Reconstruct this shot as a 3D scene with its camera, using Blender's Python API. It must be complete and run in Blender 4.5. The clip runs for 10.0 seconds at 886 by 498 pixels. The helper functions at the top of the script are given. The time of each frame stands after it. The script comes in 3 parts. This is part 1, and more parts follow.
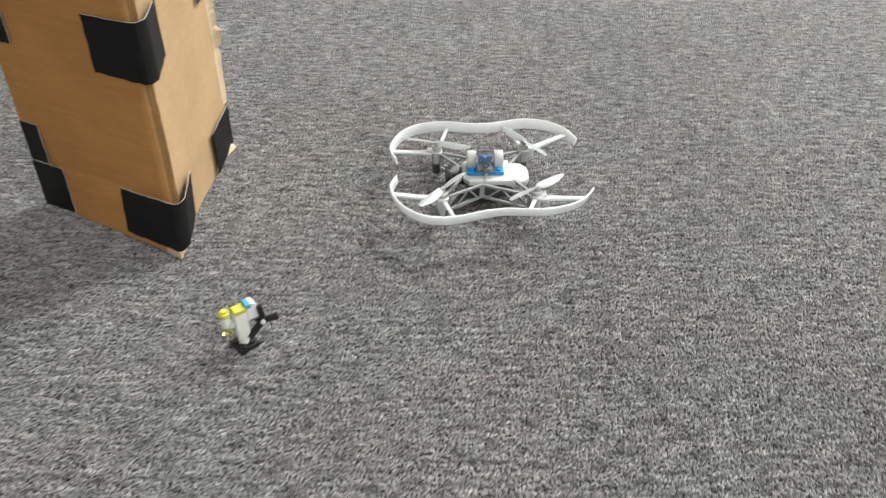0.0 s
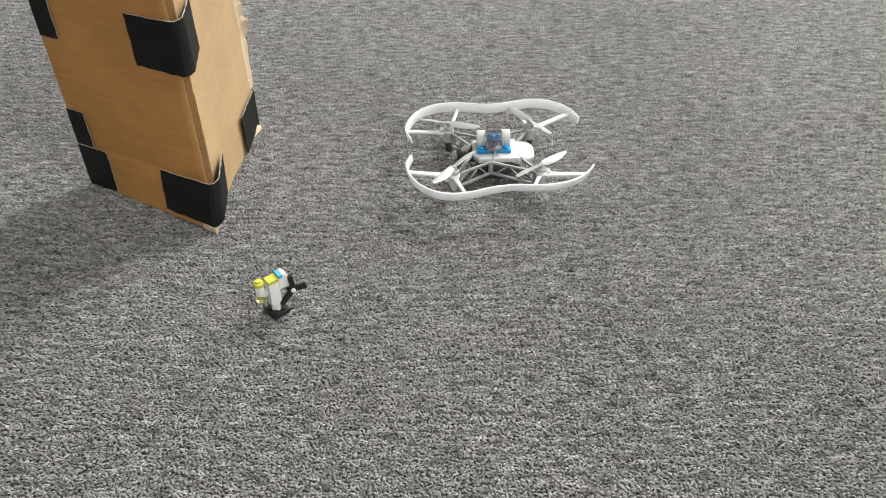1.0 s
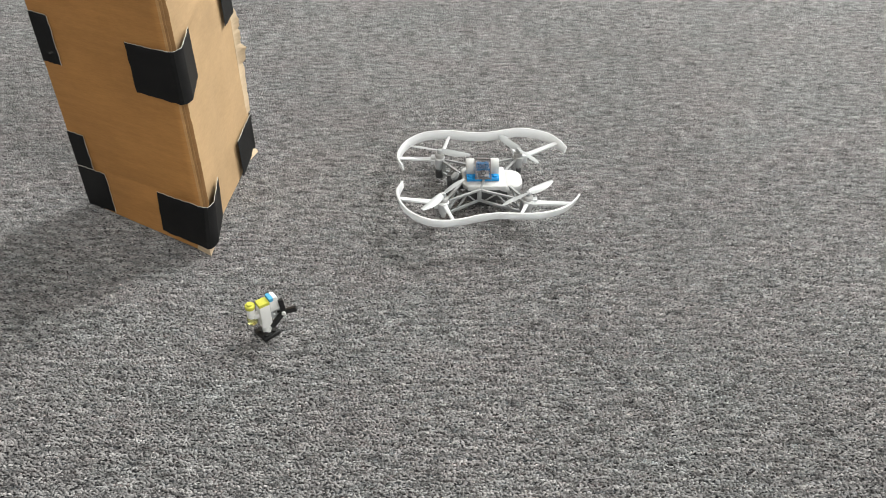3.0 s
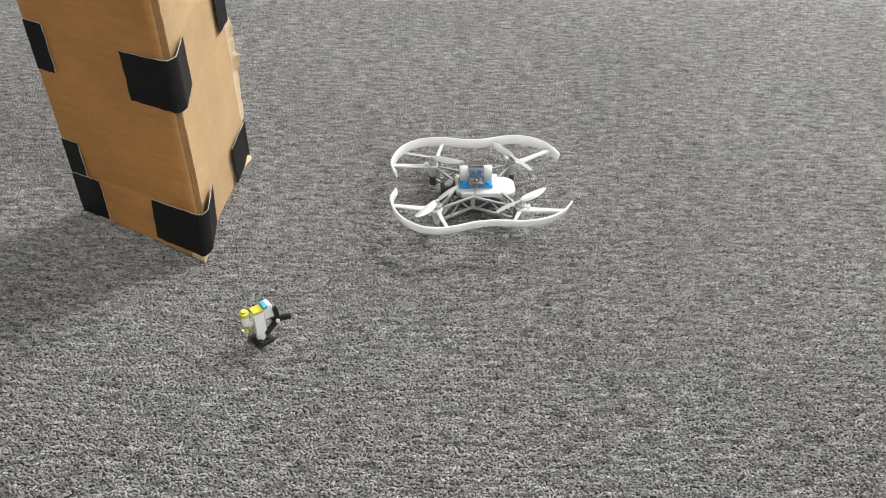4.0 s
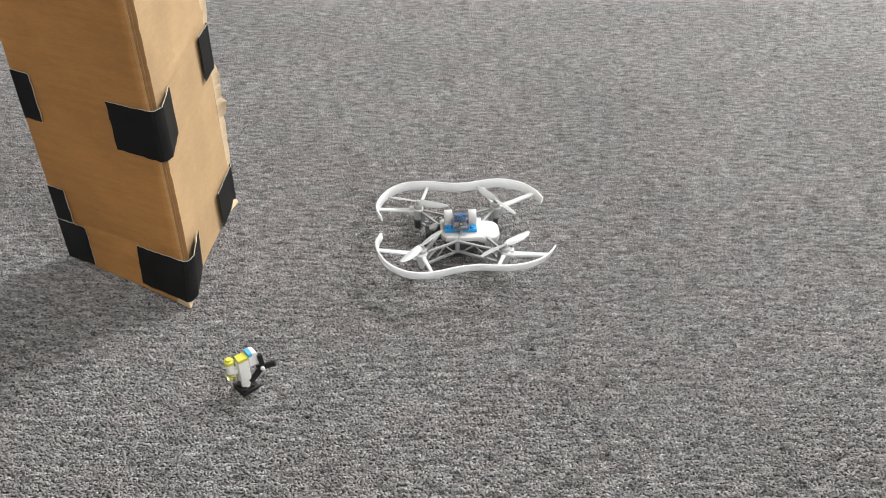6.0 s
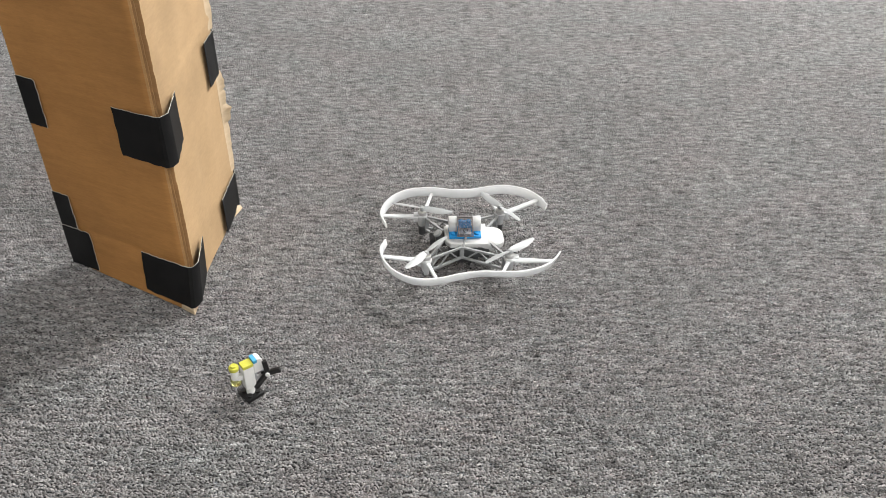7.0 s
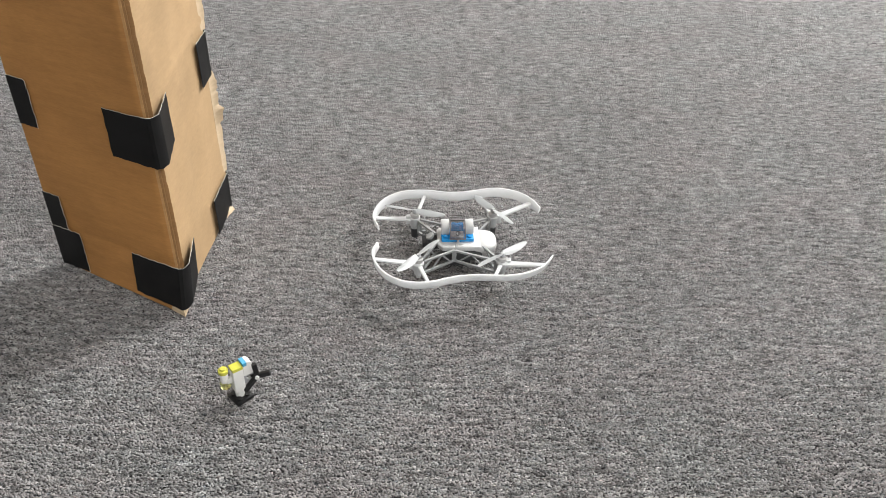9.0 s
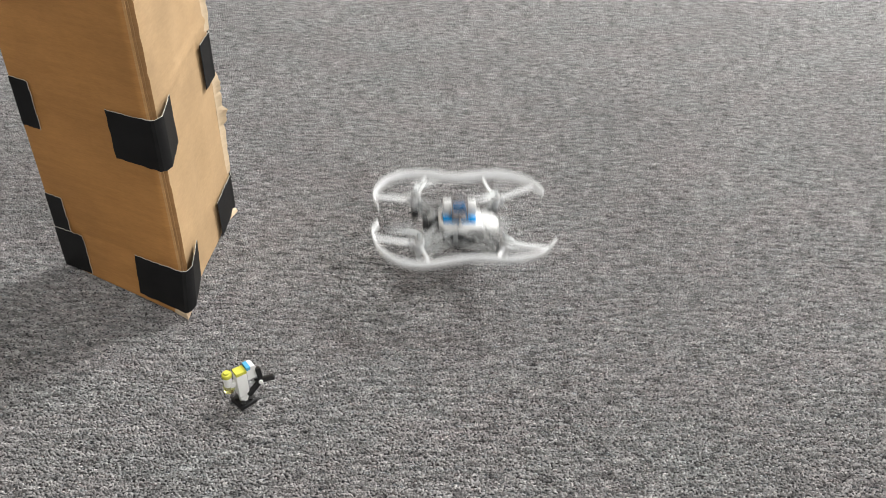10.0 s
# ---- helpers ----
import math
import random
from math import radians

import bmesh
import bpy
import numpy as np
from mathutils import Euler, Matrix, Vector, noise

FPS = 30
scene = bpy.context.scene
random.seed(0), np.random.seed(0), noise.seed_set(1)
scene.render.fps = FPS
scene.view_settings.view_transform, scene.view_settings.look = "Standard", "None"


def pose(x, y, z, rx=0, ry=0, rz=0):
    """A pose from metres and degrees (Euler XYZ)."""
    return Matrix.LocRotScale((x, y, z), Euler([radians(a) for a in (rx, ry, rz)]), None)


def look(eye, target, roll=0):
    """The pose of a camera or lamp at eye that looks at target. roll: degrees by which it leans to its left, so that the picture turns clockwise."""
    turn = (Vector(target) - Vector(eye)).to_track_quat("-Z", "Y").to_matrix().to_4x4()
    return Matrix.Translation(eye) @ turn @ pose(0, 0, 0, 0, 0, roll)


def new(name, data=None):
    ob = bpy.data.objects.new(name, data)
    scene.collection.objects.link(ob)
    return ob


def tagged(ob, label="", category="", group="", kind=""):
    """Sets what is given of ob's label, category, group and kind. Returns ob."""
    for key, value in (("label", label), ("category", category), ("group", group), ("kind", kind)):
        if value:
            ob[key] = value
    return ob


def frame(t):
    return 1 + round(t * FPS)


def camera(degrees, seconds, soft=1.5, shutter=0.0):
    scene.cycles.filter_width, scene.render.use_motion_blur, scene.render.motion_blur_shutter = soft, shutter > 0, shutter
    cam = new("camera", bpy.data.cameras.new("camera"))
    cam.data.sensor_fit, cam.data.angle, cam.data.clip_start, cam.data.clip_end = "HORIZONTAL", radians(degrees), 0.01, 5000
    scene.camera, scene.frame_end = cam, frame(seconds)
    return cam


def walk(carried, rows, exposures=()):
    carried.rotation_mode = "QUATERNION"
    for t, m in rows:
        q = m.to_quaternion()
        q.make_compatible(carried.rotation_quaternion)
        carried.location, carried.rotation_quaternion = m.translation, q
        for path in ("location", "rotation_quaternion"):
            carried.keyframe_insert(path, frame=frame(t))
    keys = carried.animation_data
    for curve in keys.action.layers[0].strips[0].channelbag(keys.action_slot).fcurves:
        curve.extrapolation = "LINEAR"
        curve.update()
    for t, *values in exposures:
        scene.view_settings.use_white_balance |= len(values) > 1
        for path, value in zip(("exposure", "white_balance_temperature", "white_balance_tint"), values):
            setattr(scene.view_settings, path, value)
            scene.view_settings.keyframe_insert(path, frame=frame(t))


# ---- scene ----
cam = camera(56.58, 10.0, soft=0.85, shutter=1.0)
PATH = [
    (0, (-0.0029, 0.1156, 0.4261), (-0.0121, 0.9052, -0.1874), 0.63),
    (0.5, (-0.0134, 0.0872, 0.4442), (-0.0205, 0.8657, -0.1835), 0.52),
    (1, (0.0008, 0.0704, 0.4692), (-0.0268, 0.8340, -0.1759), -0.78),
    (1.5, (0.0075, 0.0650, 0.4822), (-0.0297, 0.8252, -0.1664), -1.11),
    (2, (0.0081, 0.0605, 0.4904), (-0.0311, 0.8263, -0.1514), -0.90),
    (2.5, (0.0110, 0.0627, 0.4903), (-0.0259, 0.8322, -0.1473), -0.76),
    (3, (0.0096, 0.0619, 0.4898), (-0.0151, 0.8368, -0.1418), 0.36),
    (4.5, (0.0126, 0.0613, 0.5005), (-0.0030, 0.8403, -0.1264), 0.55),
    (5, (0.0179, 0.0621, 0.5056), (0.0064, 0.8482, -0.1124), 0.56),
    (5.5, (0.0172, 0.0650, 0.5101), (0.0100, 0.8592, -0.0976), 0.79),
    (7, (0.0096, 0.0661, 0.5095), (0.0042, 0.8704, -0.0848), 0.99),
    (7.5, (0.0101, 0.0654, 0.5074), (0.0045, 0.8705, -0.0858), 1.20),
    (8, (0.0104, 0.0669, 0.5107), (0.0066, 0.8693, -0.0861), 1.32),
    (8.5, (0.0140, 0.0687, 0.5115), (0.0106, 0.8720, -0.0840), 1.51),
    (9, (0.0144, 0.0702, 0.5107), (0.0124, 0.8743, -0.0838), 1.51),
    (9.5, (0.0118, 0.0715, 0.5090), (0.0099, 0.8751, -0.0861), 1.54),
    (10, (0.0103, 0.0763, 0.5107), (0.0077, 0.8797, -0.0848), 1.63),
]
walk(cam, [(t, look(eye, target, roll)) for t, eye, target, roll in PATH],
     [(0, 0, 6500, 5), (1, 0, 6500, 5), (4.5, 0, 6500, 8), (7, 0, 6500, 9), (10, 0, 6500, 9)])

# ---- light: rows of ceiling panels in a closed room ----
world = bpy.data.worlds.new("world")
scene.world = world
world.use_nodes = True
world.node_tree.nodes["Background"].inputs[0].default_value = (0.9, 0.95, 1.0, 1)
world.node_tree.nodes["Background"].inputs[1].default_value = 0.05
scene.view_settings.exposure = 0.0

CEILING = 3.2
PANELS = [(2.0, 3.0, 345), (2.0, -0.6, 72), (2.0, -4.2, 140), (-2.0, 3.0, 4), (-2.0, -0.6, 4), (-2.0, -4.2, 8)]
for px, py, watts in PANELS:
    lamp = bpy.data.lights.new("panel_lamp", "AREA")
    lamp.shape, lamp.size, lamp.size_y, lamp.energy = "RECTANGLE", 1.16, 1.16, watts
    lamp.color = (1.0, 0.985, 0.955)
    new("panel_lamp", lamp).matrix_world = pose(px, py, CEILING - 0.06)


# ---- materials ----
def material(name, roughness=0.5, metallic=0.0, colour=(0.5, 0.5, 0.5)):
    m = bpy.data.materials.new(name)
    m.use_nodes = True
    b = m.node_tree.nodes["Principled BSDF"]
    b.inputs["Base Color"].default_value = (*colour, 1)
    b.inputs["Roughness"].default_value = roughness
    b.inputs["Metallic"].default_value = metallic
    return m, m.node_tree.nodes, m.node_tree.links, b


def coords(n, l, scale):
    co, mp = n.new("ShaderNodeTexCoord"), n.new("ShaderNodeMapping")
    mp.inputs["Scale"].default_value = scale
    l.new(co.outputs["Object"], mp.inputs["Vector"])
    return mp.outputs["Vector"]


def noise_tex(n, l, vector, scale, detail=3.0, rough=0.55):
    t = n.new("ShaderNodeTexNoise")
    t.inputs["Scale"].default_value, t.inputs["Detail"].default_value, t.inputs["Roughness"].default_value = scale, detail, rough
    l.new(vector, t.inputs["Vector"])
    return t


def ramp(n, l, fac, stops):
    r = n.new("ShaderNodeValToRGB")
    while len(r.color_ramp.elements) < len(stops):
        r.color_ramp.elements.new(0.5)
    for e, (p, c) in zip(r.color_ramp.elements, stops):
        e.position, e.color = p, (*c, 1)
    l.new(fac, r.inputs[0])
    return r.outputs[0]


def mixed(n, l, mode, fac, a, b):
    x = n.new("ShaderNodeMix")
    x.data_type, x.blend_type = "RGBA", mode
    for socket, value in ((x.inputs[0], fac), (x.inputs[6], a), (x.inputs[7], b)):
        if isinstance(value, (int, float)):
            socket.default_value = value
        elif isinstance(value, tuple):
            socket.default_value = (*value, 1)
        else:
            l.new(value, socket)
    return x.outputs[2]


def bumped(n, l, b, height, strength, distance):
    u = n.new("ShaderNodeBump")
    u.inputs["Strength"].default_value, u.inputs["Distance"].default_value = strength, distance
    l.new(height, u.inputs["Height"])
    l.new(u.outputs[0], b.inputs["Normal"])


def plastic(name, colour, roughness=0.4, vary=0.06, bump=0.00008):
    m, n, l, b = material(name, roughness)
    v = coords(n, l, (1, 1, 1))
    big, fine = noise_tex(n, l, v, 60, 3), noise_tex(n, l, v, 900, 2)
    lo, hi = tuple(c * (1 - vary) for c in colour), tuple(min(1, c * (1 + vary)) for c in colour)
    l.new(ramp(n, l, big.outputs[0], [(0.35, lo), (0.65, hi)]), b.inputs["Base Color"])
    bumped(n, l, b, fine.outputs[0], 0.3, bump)
    return m


def clear_plastic(name, colour, roughness=0.08):
    m, n, l, b = material(name, roughness, colour=colour)
    b.inputs["Transmission Weight"].default_value = 0.95
    b.inputs["IOR"].default_value = 1.5
    return m


def carpet_material():
    """Loop pile: pale heathered loops, the shade between them put into the colour, in rows along x."""
    m, n, l, b = material("carpet", 0.95)
    b.inputs["Specular IOR Level"].default_value = 0.12
    v = coords(n, l, (1, 1, 1))

    def warped(scale, amount):
        shift = n.new("ShaderNodeVectorMath")
        shift.operation = "MULTIPLY_ADD"
        l.new(noise_tex(n, l, v, scale, 2).outputs["Color"], shift.inputs[0])
        shift.inputs[1].default_value = amount
        l.new(v, shift.inputs[2])
        return shift.outputs[0]

    def cells(vector, sx, sy):
        stretch = n.new("ShaderNodeVectorMath")
        stretch.operation = "MULTIPLY"
        stretch.inputs[1].default_value = (sx, sy, 1)
        l.new(vector, stretch.inputs[0])
        t = n.new("ShaderNodeTexVoronoi")
        t.voronoi_dimensions, t.inputs["Scale"].default_value = "2D", 1.0
        l.new(stretch.outputs[0], t.inputs["Vector"])
        return t

    loops = cells(warped(420, (0.0022, 0.0016, 0)), 430, 560)
    shade = n.new("ShaderNodeSeparateColor")
    l.new(loops.outputs["Color"], shade.inputs[0])
    yarn = ramp(n, l, shade.outputs[0], [(0.0, (0.076, 0.076, 0.08)), (0.25, (0.155, 0.153, 0.158)), (0.7, (0.285, 0.28, 0.284)), (1.0, (0.51, 0.50, 0.505))])
    # shade in the gaps painted in: darker away from each loop's middle
    gap_shade = ramp(n, l, loops.outputs["Distance"], [(0.32, (1, 1, 1)), (0.72, (0.2, 0.2, 0.21))])
    yarn = mixed(n, l, "MULTIPLY", 1.0, yarn, gap_shade)
    fibre = noise_tex(n, l, coords(n, l, (700, 1100, 1)), 1.0, 2, 0.6)
    yarn = mixed(n, l, "MULTIPLY", 0.9, yarn, ramp(n, l, fibre.outputs[0], [(0.3, (0.35, 0.35, 0.36)), (0.5, (1, 1, 1)), (0.72, (1.7, 1.68, 1.65))]))
    streaks = noise_tex(n, l, coords(n, l, (45, 330, 1)), 1.0, 3, 0.6)
    yarn = mixed(n, l, "MULTIPLY", 0.75, yarn, ramp(n, l, streaks.outputs[0], [(0.3, (0.5, 0.5, 0.51)), (0.5, (1, 1, 1)), (0.72, (1.45, 1.43, 1.4))]))
    tint = noise_tex(n, l, coords(n, l, (60, 160, 1)), 1.0, 3, 0.6)
    yarn = mixed(n, l, "MULTIPLY", 0.8, yarn, ramp(n, l, tint.outputs[0], [(0.3, (0.88, 1.0, 1.07)), (0.5, (1, 1, 1)), (0.7, (1.12, 0.97, 0.95))]))
    wear = noise_tex(n, l, v, 3.5, 4, 0.6)
    yarn = mixed(n, l, "MULTIPLY", 1.0, yarn, ramp(n, l, wear.outputs[0], [(0.3, (0.9, 0.9, 0.9)), (0.7, (1.08, 1.08, 1.08))]))
    l.new(yarn, b.inputs["Base Color"])
    inv = n.new("ShaderNodeMath")
    inv.operation, inv.inputs[0].default_value = "SUBTRACT", 1.0
    l.new(loops.outputs["Distance"], inv.inputs[1])
    bumped(n, l, b, inv.outputs[0], 1.0, 0.0022)
    return m


def yarn_material():
    m, n, l, b = material("carpet_yarn", 0.9)
    b.inputs["Specular IOR Level"].default_value = 0.05
    geo = n.new("ShaderNodeNewGeometry")
    v = coords(n, l, (1, 1, 1))
    streaks = noise_tex(n, l, coords(n, l, (48, 230, 1)), 1.0, 4, 0.6)
    mixer = n.new("ShaderNodeMath")
    mixer.operation, mixer.inputs[1].default_value = "MULTIPLY_ADD", 0.16
    l.new(geo.outputs["Random Per Island"], mixer.inputs[0])
    half = n.new("ShaderNodeMath")
    half.operation, half.inputs[1].default_value, half.inputs[2].default_value = "MULTIPLY_ADD", 1.9, -0.52
    l.new(streaks.outputs[0], half.inputs[0])
    clumps = noise_tex(n, l, coords(n, l, (150, 190, 1)), 1.0, 2, 0.5)
    tuft = n.new("ShaderNodeMath")
    tuft.operation, tuft.inputs[1].default_value = "MULTIPLY_ADD", 0.8
    l.new(clumps.outputs[0], tuft.inputs[0])
    l.new(half.outputs[0], tuft.inputs[2])
    less = n.new("ShaderNodeMath")
    less.operation, less.inputs[1].default_value = "SUBTRACT", 0.4
    l.new(tuft.outputs[0], less.inputs[0])
    l.new(less.outputs[0], mixer.inputs[2])
    yarn = ramp(n, l, mixer.outputs[0], [(0.0, (0.05, 0.05, 0.051)), (0.3, (0.157, 0.156, 0.158)), (0.65, (0.307, 0.306, 0.308)), (1.0, (0.50, 0.496, 0.495))])
    fibre = noise_tex(n, l, v, 1500, 2, 0.6)
    yarn = mixed(n, l, "MULTIPLY", 0.5, yarn, ramp(n, l, fibre.outputs[0], [(0.3, (0.75, 0.75, 0.75)), (0.7, (1.2, 1.2, 1.2))]))
    tint = noise_tex(n, l, coords(n, l, (8, 15, 1)), 1.0, 5, 0.7)
    yarn = mixed(n, l, "MULTIPLY", 1.0, yarn, ramp(n, l, tint.outputs[0], [(0.32, (0.982, 1.004, 1.002)), (0.5, (1.014, 0.998, 0.998)), (0.68, (1.045, 0.986, 0.99))]))
    wear = noise_tex(n, l, v, 3.5, 4, 0.6)
    yarn = mixed(n, l, "MULTIPLY", 1.0, yarn, ramp(n, l, wear.outputs[0], [(0.3, (0.9, 0.9, 0.9)), (0.7, (1.08, 1.08, 1.08))]))
    l.new(yarn, b.inputs["Base Color"])
    return m


def cardboard_material(name, colour, flutes=True, streak=0.65):
    m, n, l, b = material(name, 0.68)
    b.inputs["Specular IOR Level"].default_value = 0.4
    v = coords(n, l, (1, 1, 1))
    blotch = noise_tex(n, l, v, 14, 5, 0.6)
    fibre = noise_tex(n, l, coords(n, l, (160, 160, 900)), 1.0, 3)
    c = ramp(n, l, blotch.outputs[0], [(0.3, tuple(x * 0.86 for x in colour)), (0.7, tuple(x * 1.1 for x in colour))])
    c = mixed(n, l, "MULTIPLY", 0.6, c, ramp(n, l, fibre.outputs[0], [(0.3, (0.88, 0.87, 0.85)), (0.7, (1.08, 1.08, 1.07))]))
    brush = noise_tex(n, l, coords(n, l, (22, 22, 190)), 1.0, 4, 0.6)
    c = mixed(n, l, "MULTIPLY", streak, c, ramp(n, l, brush.outputs[0], [(0.3, (0.86, 0.84, 0.82)), (0.65, (1.06, 1.06, 1.06))]))
    l.new(c, b.inputs["Base Color"])
    if flutes:
        wave = n.new("ShaderNodeTexWave")
        wave.bands_direction = "Z"
        wave.inputs["Scale"].default_value, wave.inputs["Distortion"].default_value = 42, 3.5
        wave.inputs["Detail"].default_value, wave.inputs["Detail Scale"].default_value = 2, 1.5
        l.new(v, wave.inputs["Vector"])
        bumped(n, l, b, wave.outputs["Fac"], 0.13, 0.0004)
    else:
        bumped(n, l, b, fibre.outputs[0], 0.3, 0.0002)
    return m


def wall_material():
    m, n, l, b = material("wall_paint", 0.9)
    v = coords(n, l, (1, 1, 1))
    l.new(ramp(n, l, noise_tex(n, l, v, 2, 4).outputs[0], [(0.3, (0.52, 0.515, 0.50)), (0.7, (0.58, 0.575, 0.56))]), b.inputs["Base Color"])
    bumped(n, l, b, noise_tex(n, l, v, 300, 2).outputs[0], 0.2, 0.001)
    return m


def glowing(name, strength):
    m, n, l, b = material(name, 0.5, colour=(0.9, 0.9, 0.88))
    b.inputs["Emission Color"].default_value = (1, 0.97, 0.92, 1)
    b.inputs["Emission Strength"].default_value = strength
    return m


CARPET = carpet_material()
YARN = yarn_material()
KRAFT = cardboard_material("kraft_board", (0.465, 0.226, 0.070))
# paler copy of the board: sheen on the lit side put into its colour
KRAFT_SHEEN = cardboard_material("kraft_board_sheen", (0.44, 0.298, 0.165), streak=0.2)
# scuffed strip that also carries the rounded corner's highlight as paler colour
KRAFT_WORN_HIGHLIGHT = cardboard_material("scuffed_kraft_highlight", (0.50, 0.29, 0.125), False)
CORE = cardboard_material("fluted_core", (0.34, 0.19, 0.08), False)
TORN = cardboard_material("torn_paper", (0.62, 0.49, 0.34), False)
TAPE = plastic("black_tape", (0.006, 0.006, 0.0065), 0.55, 0.3, 0.0002)
TAPE.node_tree.nodes["Principled BSDF"].inputs["Specular IOR Level"].default_value = 0.25
PAPER = plastic("white_paper_edge", (0.46, 0.44, 0.40), 0.8)
WALL = wall_material()
GLOW = glowing("diffuser", 0.8)
METAL = plastic("painted_metal", (0.7, 0.7, 0.7), 0.4)
# drone white, darkened in colour to tame the strongly lit shell top
WHITE_DIMMED = plastic("white_plastic_dimmed", (0.50, 0.505, 0.51), 0.4, 0.03)
TOY_WHITE = plastic("white_brick", (0.78, 0.78, 0.77), 0.3, 0.03)
# the same drone white, made brighter to lift faces that lie in shade
BUMPER_LIFTED = plastic("bumper_plastic_lifted", (0.61, 0.625, 0.645), 0.45, 0.03)
for milky, weight in ((WHITE_DIMMED, 0.25), (BUMPER_LIFTED, 0.8)):
    shader = milky.node_tree.nodes["Principled BSDF"]
    shader.inputs["Subsurface Weight"].default_value = weight
    shader.inputs["Subsurface Radius"].default_value = (1.0, 1.0, 1.0)
    shader.inputs["Subsurface Scale"].default_value = 0.006
GREY = plastic("grey_plastic", (0.27, 0.28, 0.285), 0.45, 0.08)
DARK = plastic("dark_plastic", (0.045, 0.047, 0.05), 0.45, 0.15)
TRAY = plastic("tray_plastic", (0.06, 0.063, 0.066), 0.45, 0.12)
RIM = plastic("smoky_rim", (0.15, 0.14, 0.14), 0.35, 0.1)
BLADE = plastic("pale_grey_blade", (0.33, 0.345, 0.355), 0.4, 0.05)
BLUE = plastic("blue_brick", (0.015, 0.25, 0.60), 0.25, 0.05)
SKY_BLUE = plastic("azure_brick", (0.10, 0.42, 0.68), 0.25, 0.05)
YELLOW = plastic("yellow_brick", (0.60, 0.59, 0.09), 0.25, 0.05)
BLACK = plastic("black_brick", (0.010, 0.010, 0.011), 0.45, 0.15)
LIGHT_GREY = plastic("light_grey_brick", (0.36, 0.37, 0.38), 0.35, 0.05)
SMOKE = clear_plastic("smoke_clear", (0.74, 0.73, 0.76), 0.05)
LIME = clear_plastic("yellow_clear", (0.86, 0.88, 0.36), 0.25)
STEEL = plastic("motor_steel", (0.42, 0.42, 0.42), 0.35, 0.08)


# ---- building helpers ----
def part(name, bm, mat, parent=None, label="", smooth=False, at=None):
    bmesh.ops.recalc_face_normals(bm, faces=bm.faces)
    me = bpy.data.meshes.new(name)
    bm.to_mesh(me)
    bm.free()
    me.materials.append(mat)
    if smooth:
        for p in me.polygons:
            p.use_smooth = True
        me.set_sharp_from_angle(angle=radians(38))
    ob = new(name, me)
    ob.parent = parent
    if at is not None:
        ob.matrix_basis = at
    return tagged(ob, label)


def box(bm, lo, hi, m=None, bevel=0.0):
    made = bmesh.ops.create_cube(bm, size=1)["verts"]
    for v in made:
        v.co = Vector([(a + b) / 2 + c * (b - a) for a, b, c in zip(lo, hi, v.co)])
    if bevel:
        edges = list({e for v in made for e in v.link_edges})
        made = bmesh.ops.bevel(bm, geom=edges, offset=bevel, segments=2, affect="EDGES", profile=0.6)["verts"]
    if m is not None:
        bmesh.ops.transform(bm, matrix=m, verts=list(made))
    return bm


def tube(bm, z0, z1, r0, r1=None, m=None, sides=24, bevel=0.0):
    m = m or Matrix()
    r1 = r0 if r1 is None else r1
    rings = [(r0, z0), (r1, z1)]
    if bevel:
        rings = [(r0 - bevel, z0), (r0, z0 + bevel), (r1, z1 - bevel), (r1 - bevel, z1)]
    loops = [[bm.verts.new(m @ Vector((r * math.cos(2 * math.pi * i / sides), r * math.sin(2 * math.pi * i / sides), z))) for i in range(sides)] for r, z in rings]
    for a, b in zip(loops, loops[1:]):
        for i in range(sides):
            bm.faces.new((a[i], a[(i + 1) % sides], b[(i + 1) % sides], b[i]))
    bm.faces.new(loops[0][::-1])
    bm.faces.new(loops[-1])
    return bm


def bar(bm, a, b, width, height, bevel=0.0003):
    """A bar with a rectangular section from a to b."""
    a, b = Vector(a), Vector(b)
    way = b - a
    side = way.cross(Vector((0, 0, 1)))
    side = side.normalized() if side.length > 1e-6 else Vector((1, 0, 0))
    up = side.cross(way).normalized()
    m = Matrix((way.normalized(), side, up)).transposed().to_4x4()
    m.translation = a
    return box(bm, (0, -width / 2, -height / 2), (way.length, width / 2, height / 2), m, bevel)


def spline(points, steps):
    """A smooth line through the points (Catmull-Rom)."""
    p = [Vector(q) for q in points]
    p = [2 * p[0] - p[1]] + p + [2 * p[-1] - p[-2]]
    out = []
    for i in range(1, len(p) - 2):
        for k in range(steps):
            t = k / steps
            out.append(0.5 * (2 * p[i] + (p[i + 1] - p[i - 1]) * t + (2 * p[i - 1] - 5 * p[i] + 4 * p[i + 1] - p[i + 2]) * t * t
                              + (3 * p[i] - p[i - 1] - 3 * p[i + 1] + p[i + 2]) * t ** 3))
    return out + [p[-2]]


def sweep(bm, sections):
    """Joins closed sections, each a list of points, into one skin with end caps."""
    loops = [[bm.verts.new(q) for q in s] for s in sections]
    k = len(loops[0])
    for a, b in zip(loops, loops[1:]):
        for i in range(k):
            bm.faces.new((a[i], a[(i + 1) % k], b[(i + 1) % k], b[i]))
    bm.faces.new(loops[0])
    bm.faces.new(loops[-1][::-1])
    return bm


def sheet(bm, rows, m=None):
    grid = [[bm.verts.new(q) for q in r] for r in rows]
    for a, b in zip(grid, grid[1:]):
        for i in range(len(a) - 1):
            bm.faces.new((a[i], a[i + 1], b[i + 1], b[i]))
    return bm


def thicken(bm, depth):
    bmesh.ops.recalc_face_normals(bm, faces=bm.faces)
    bmesh.ops.solidify(bm, geom=list(bm.faces), thickness=depth)
    return bm


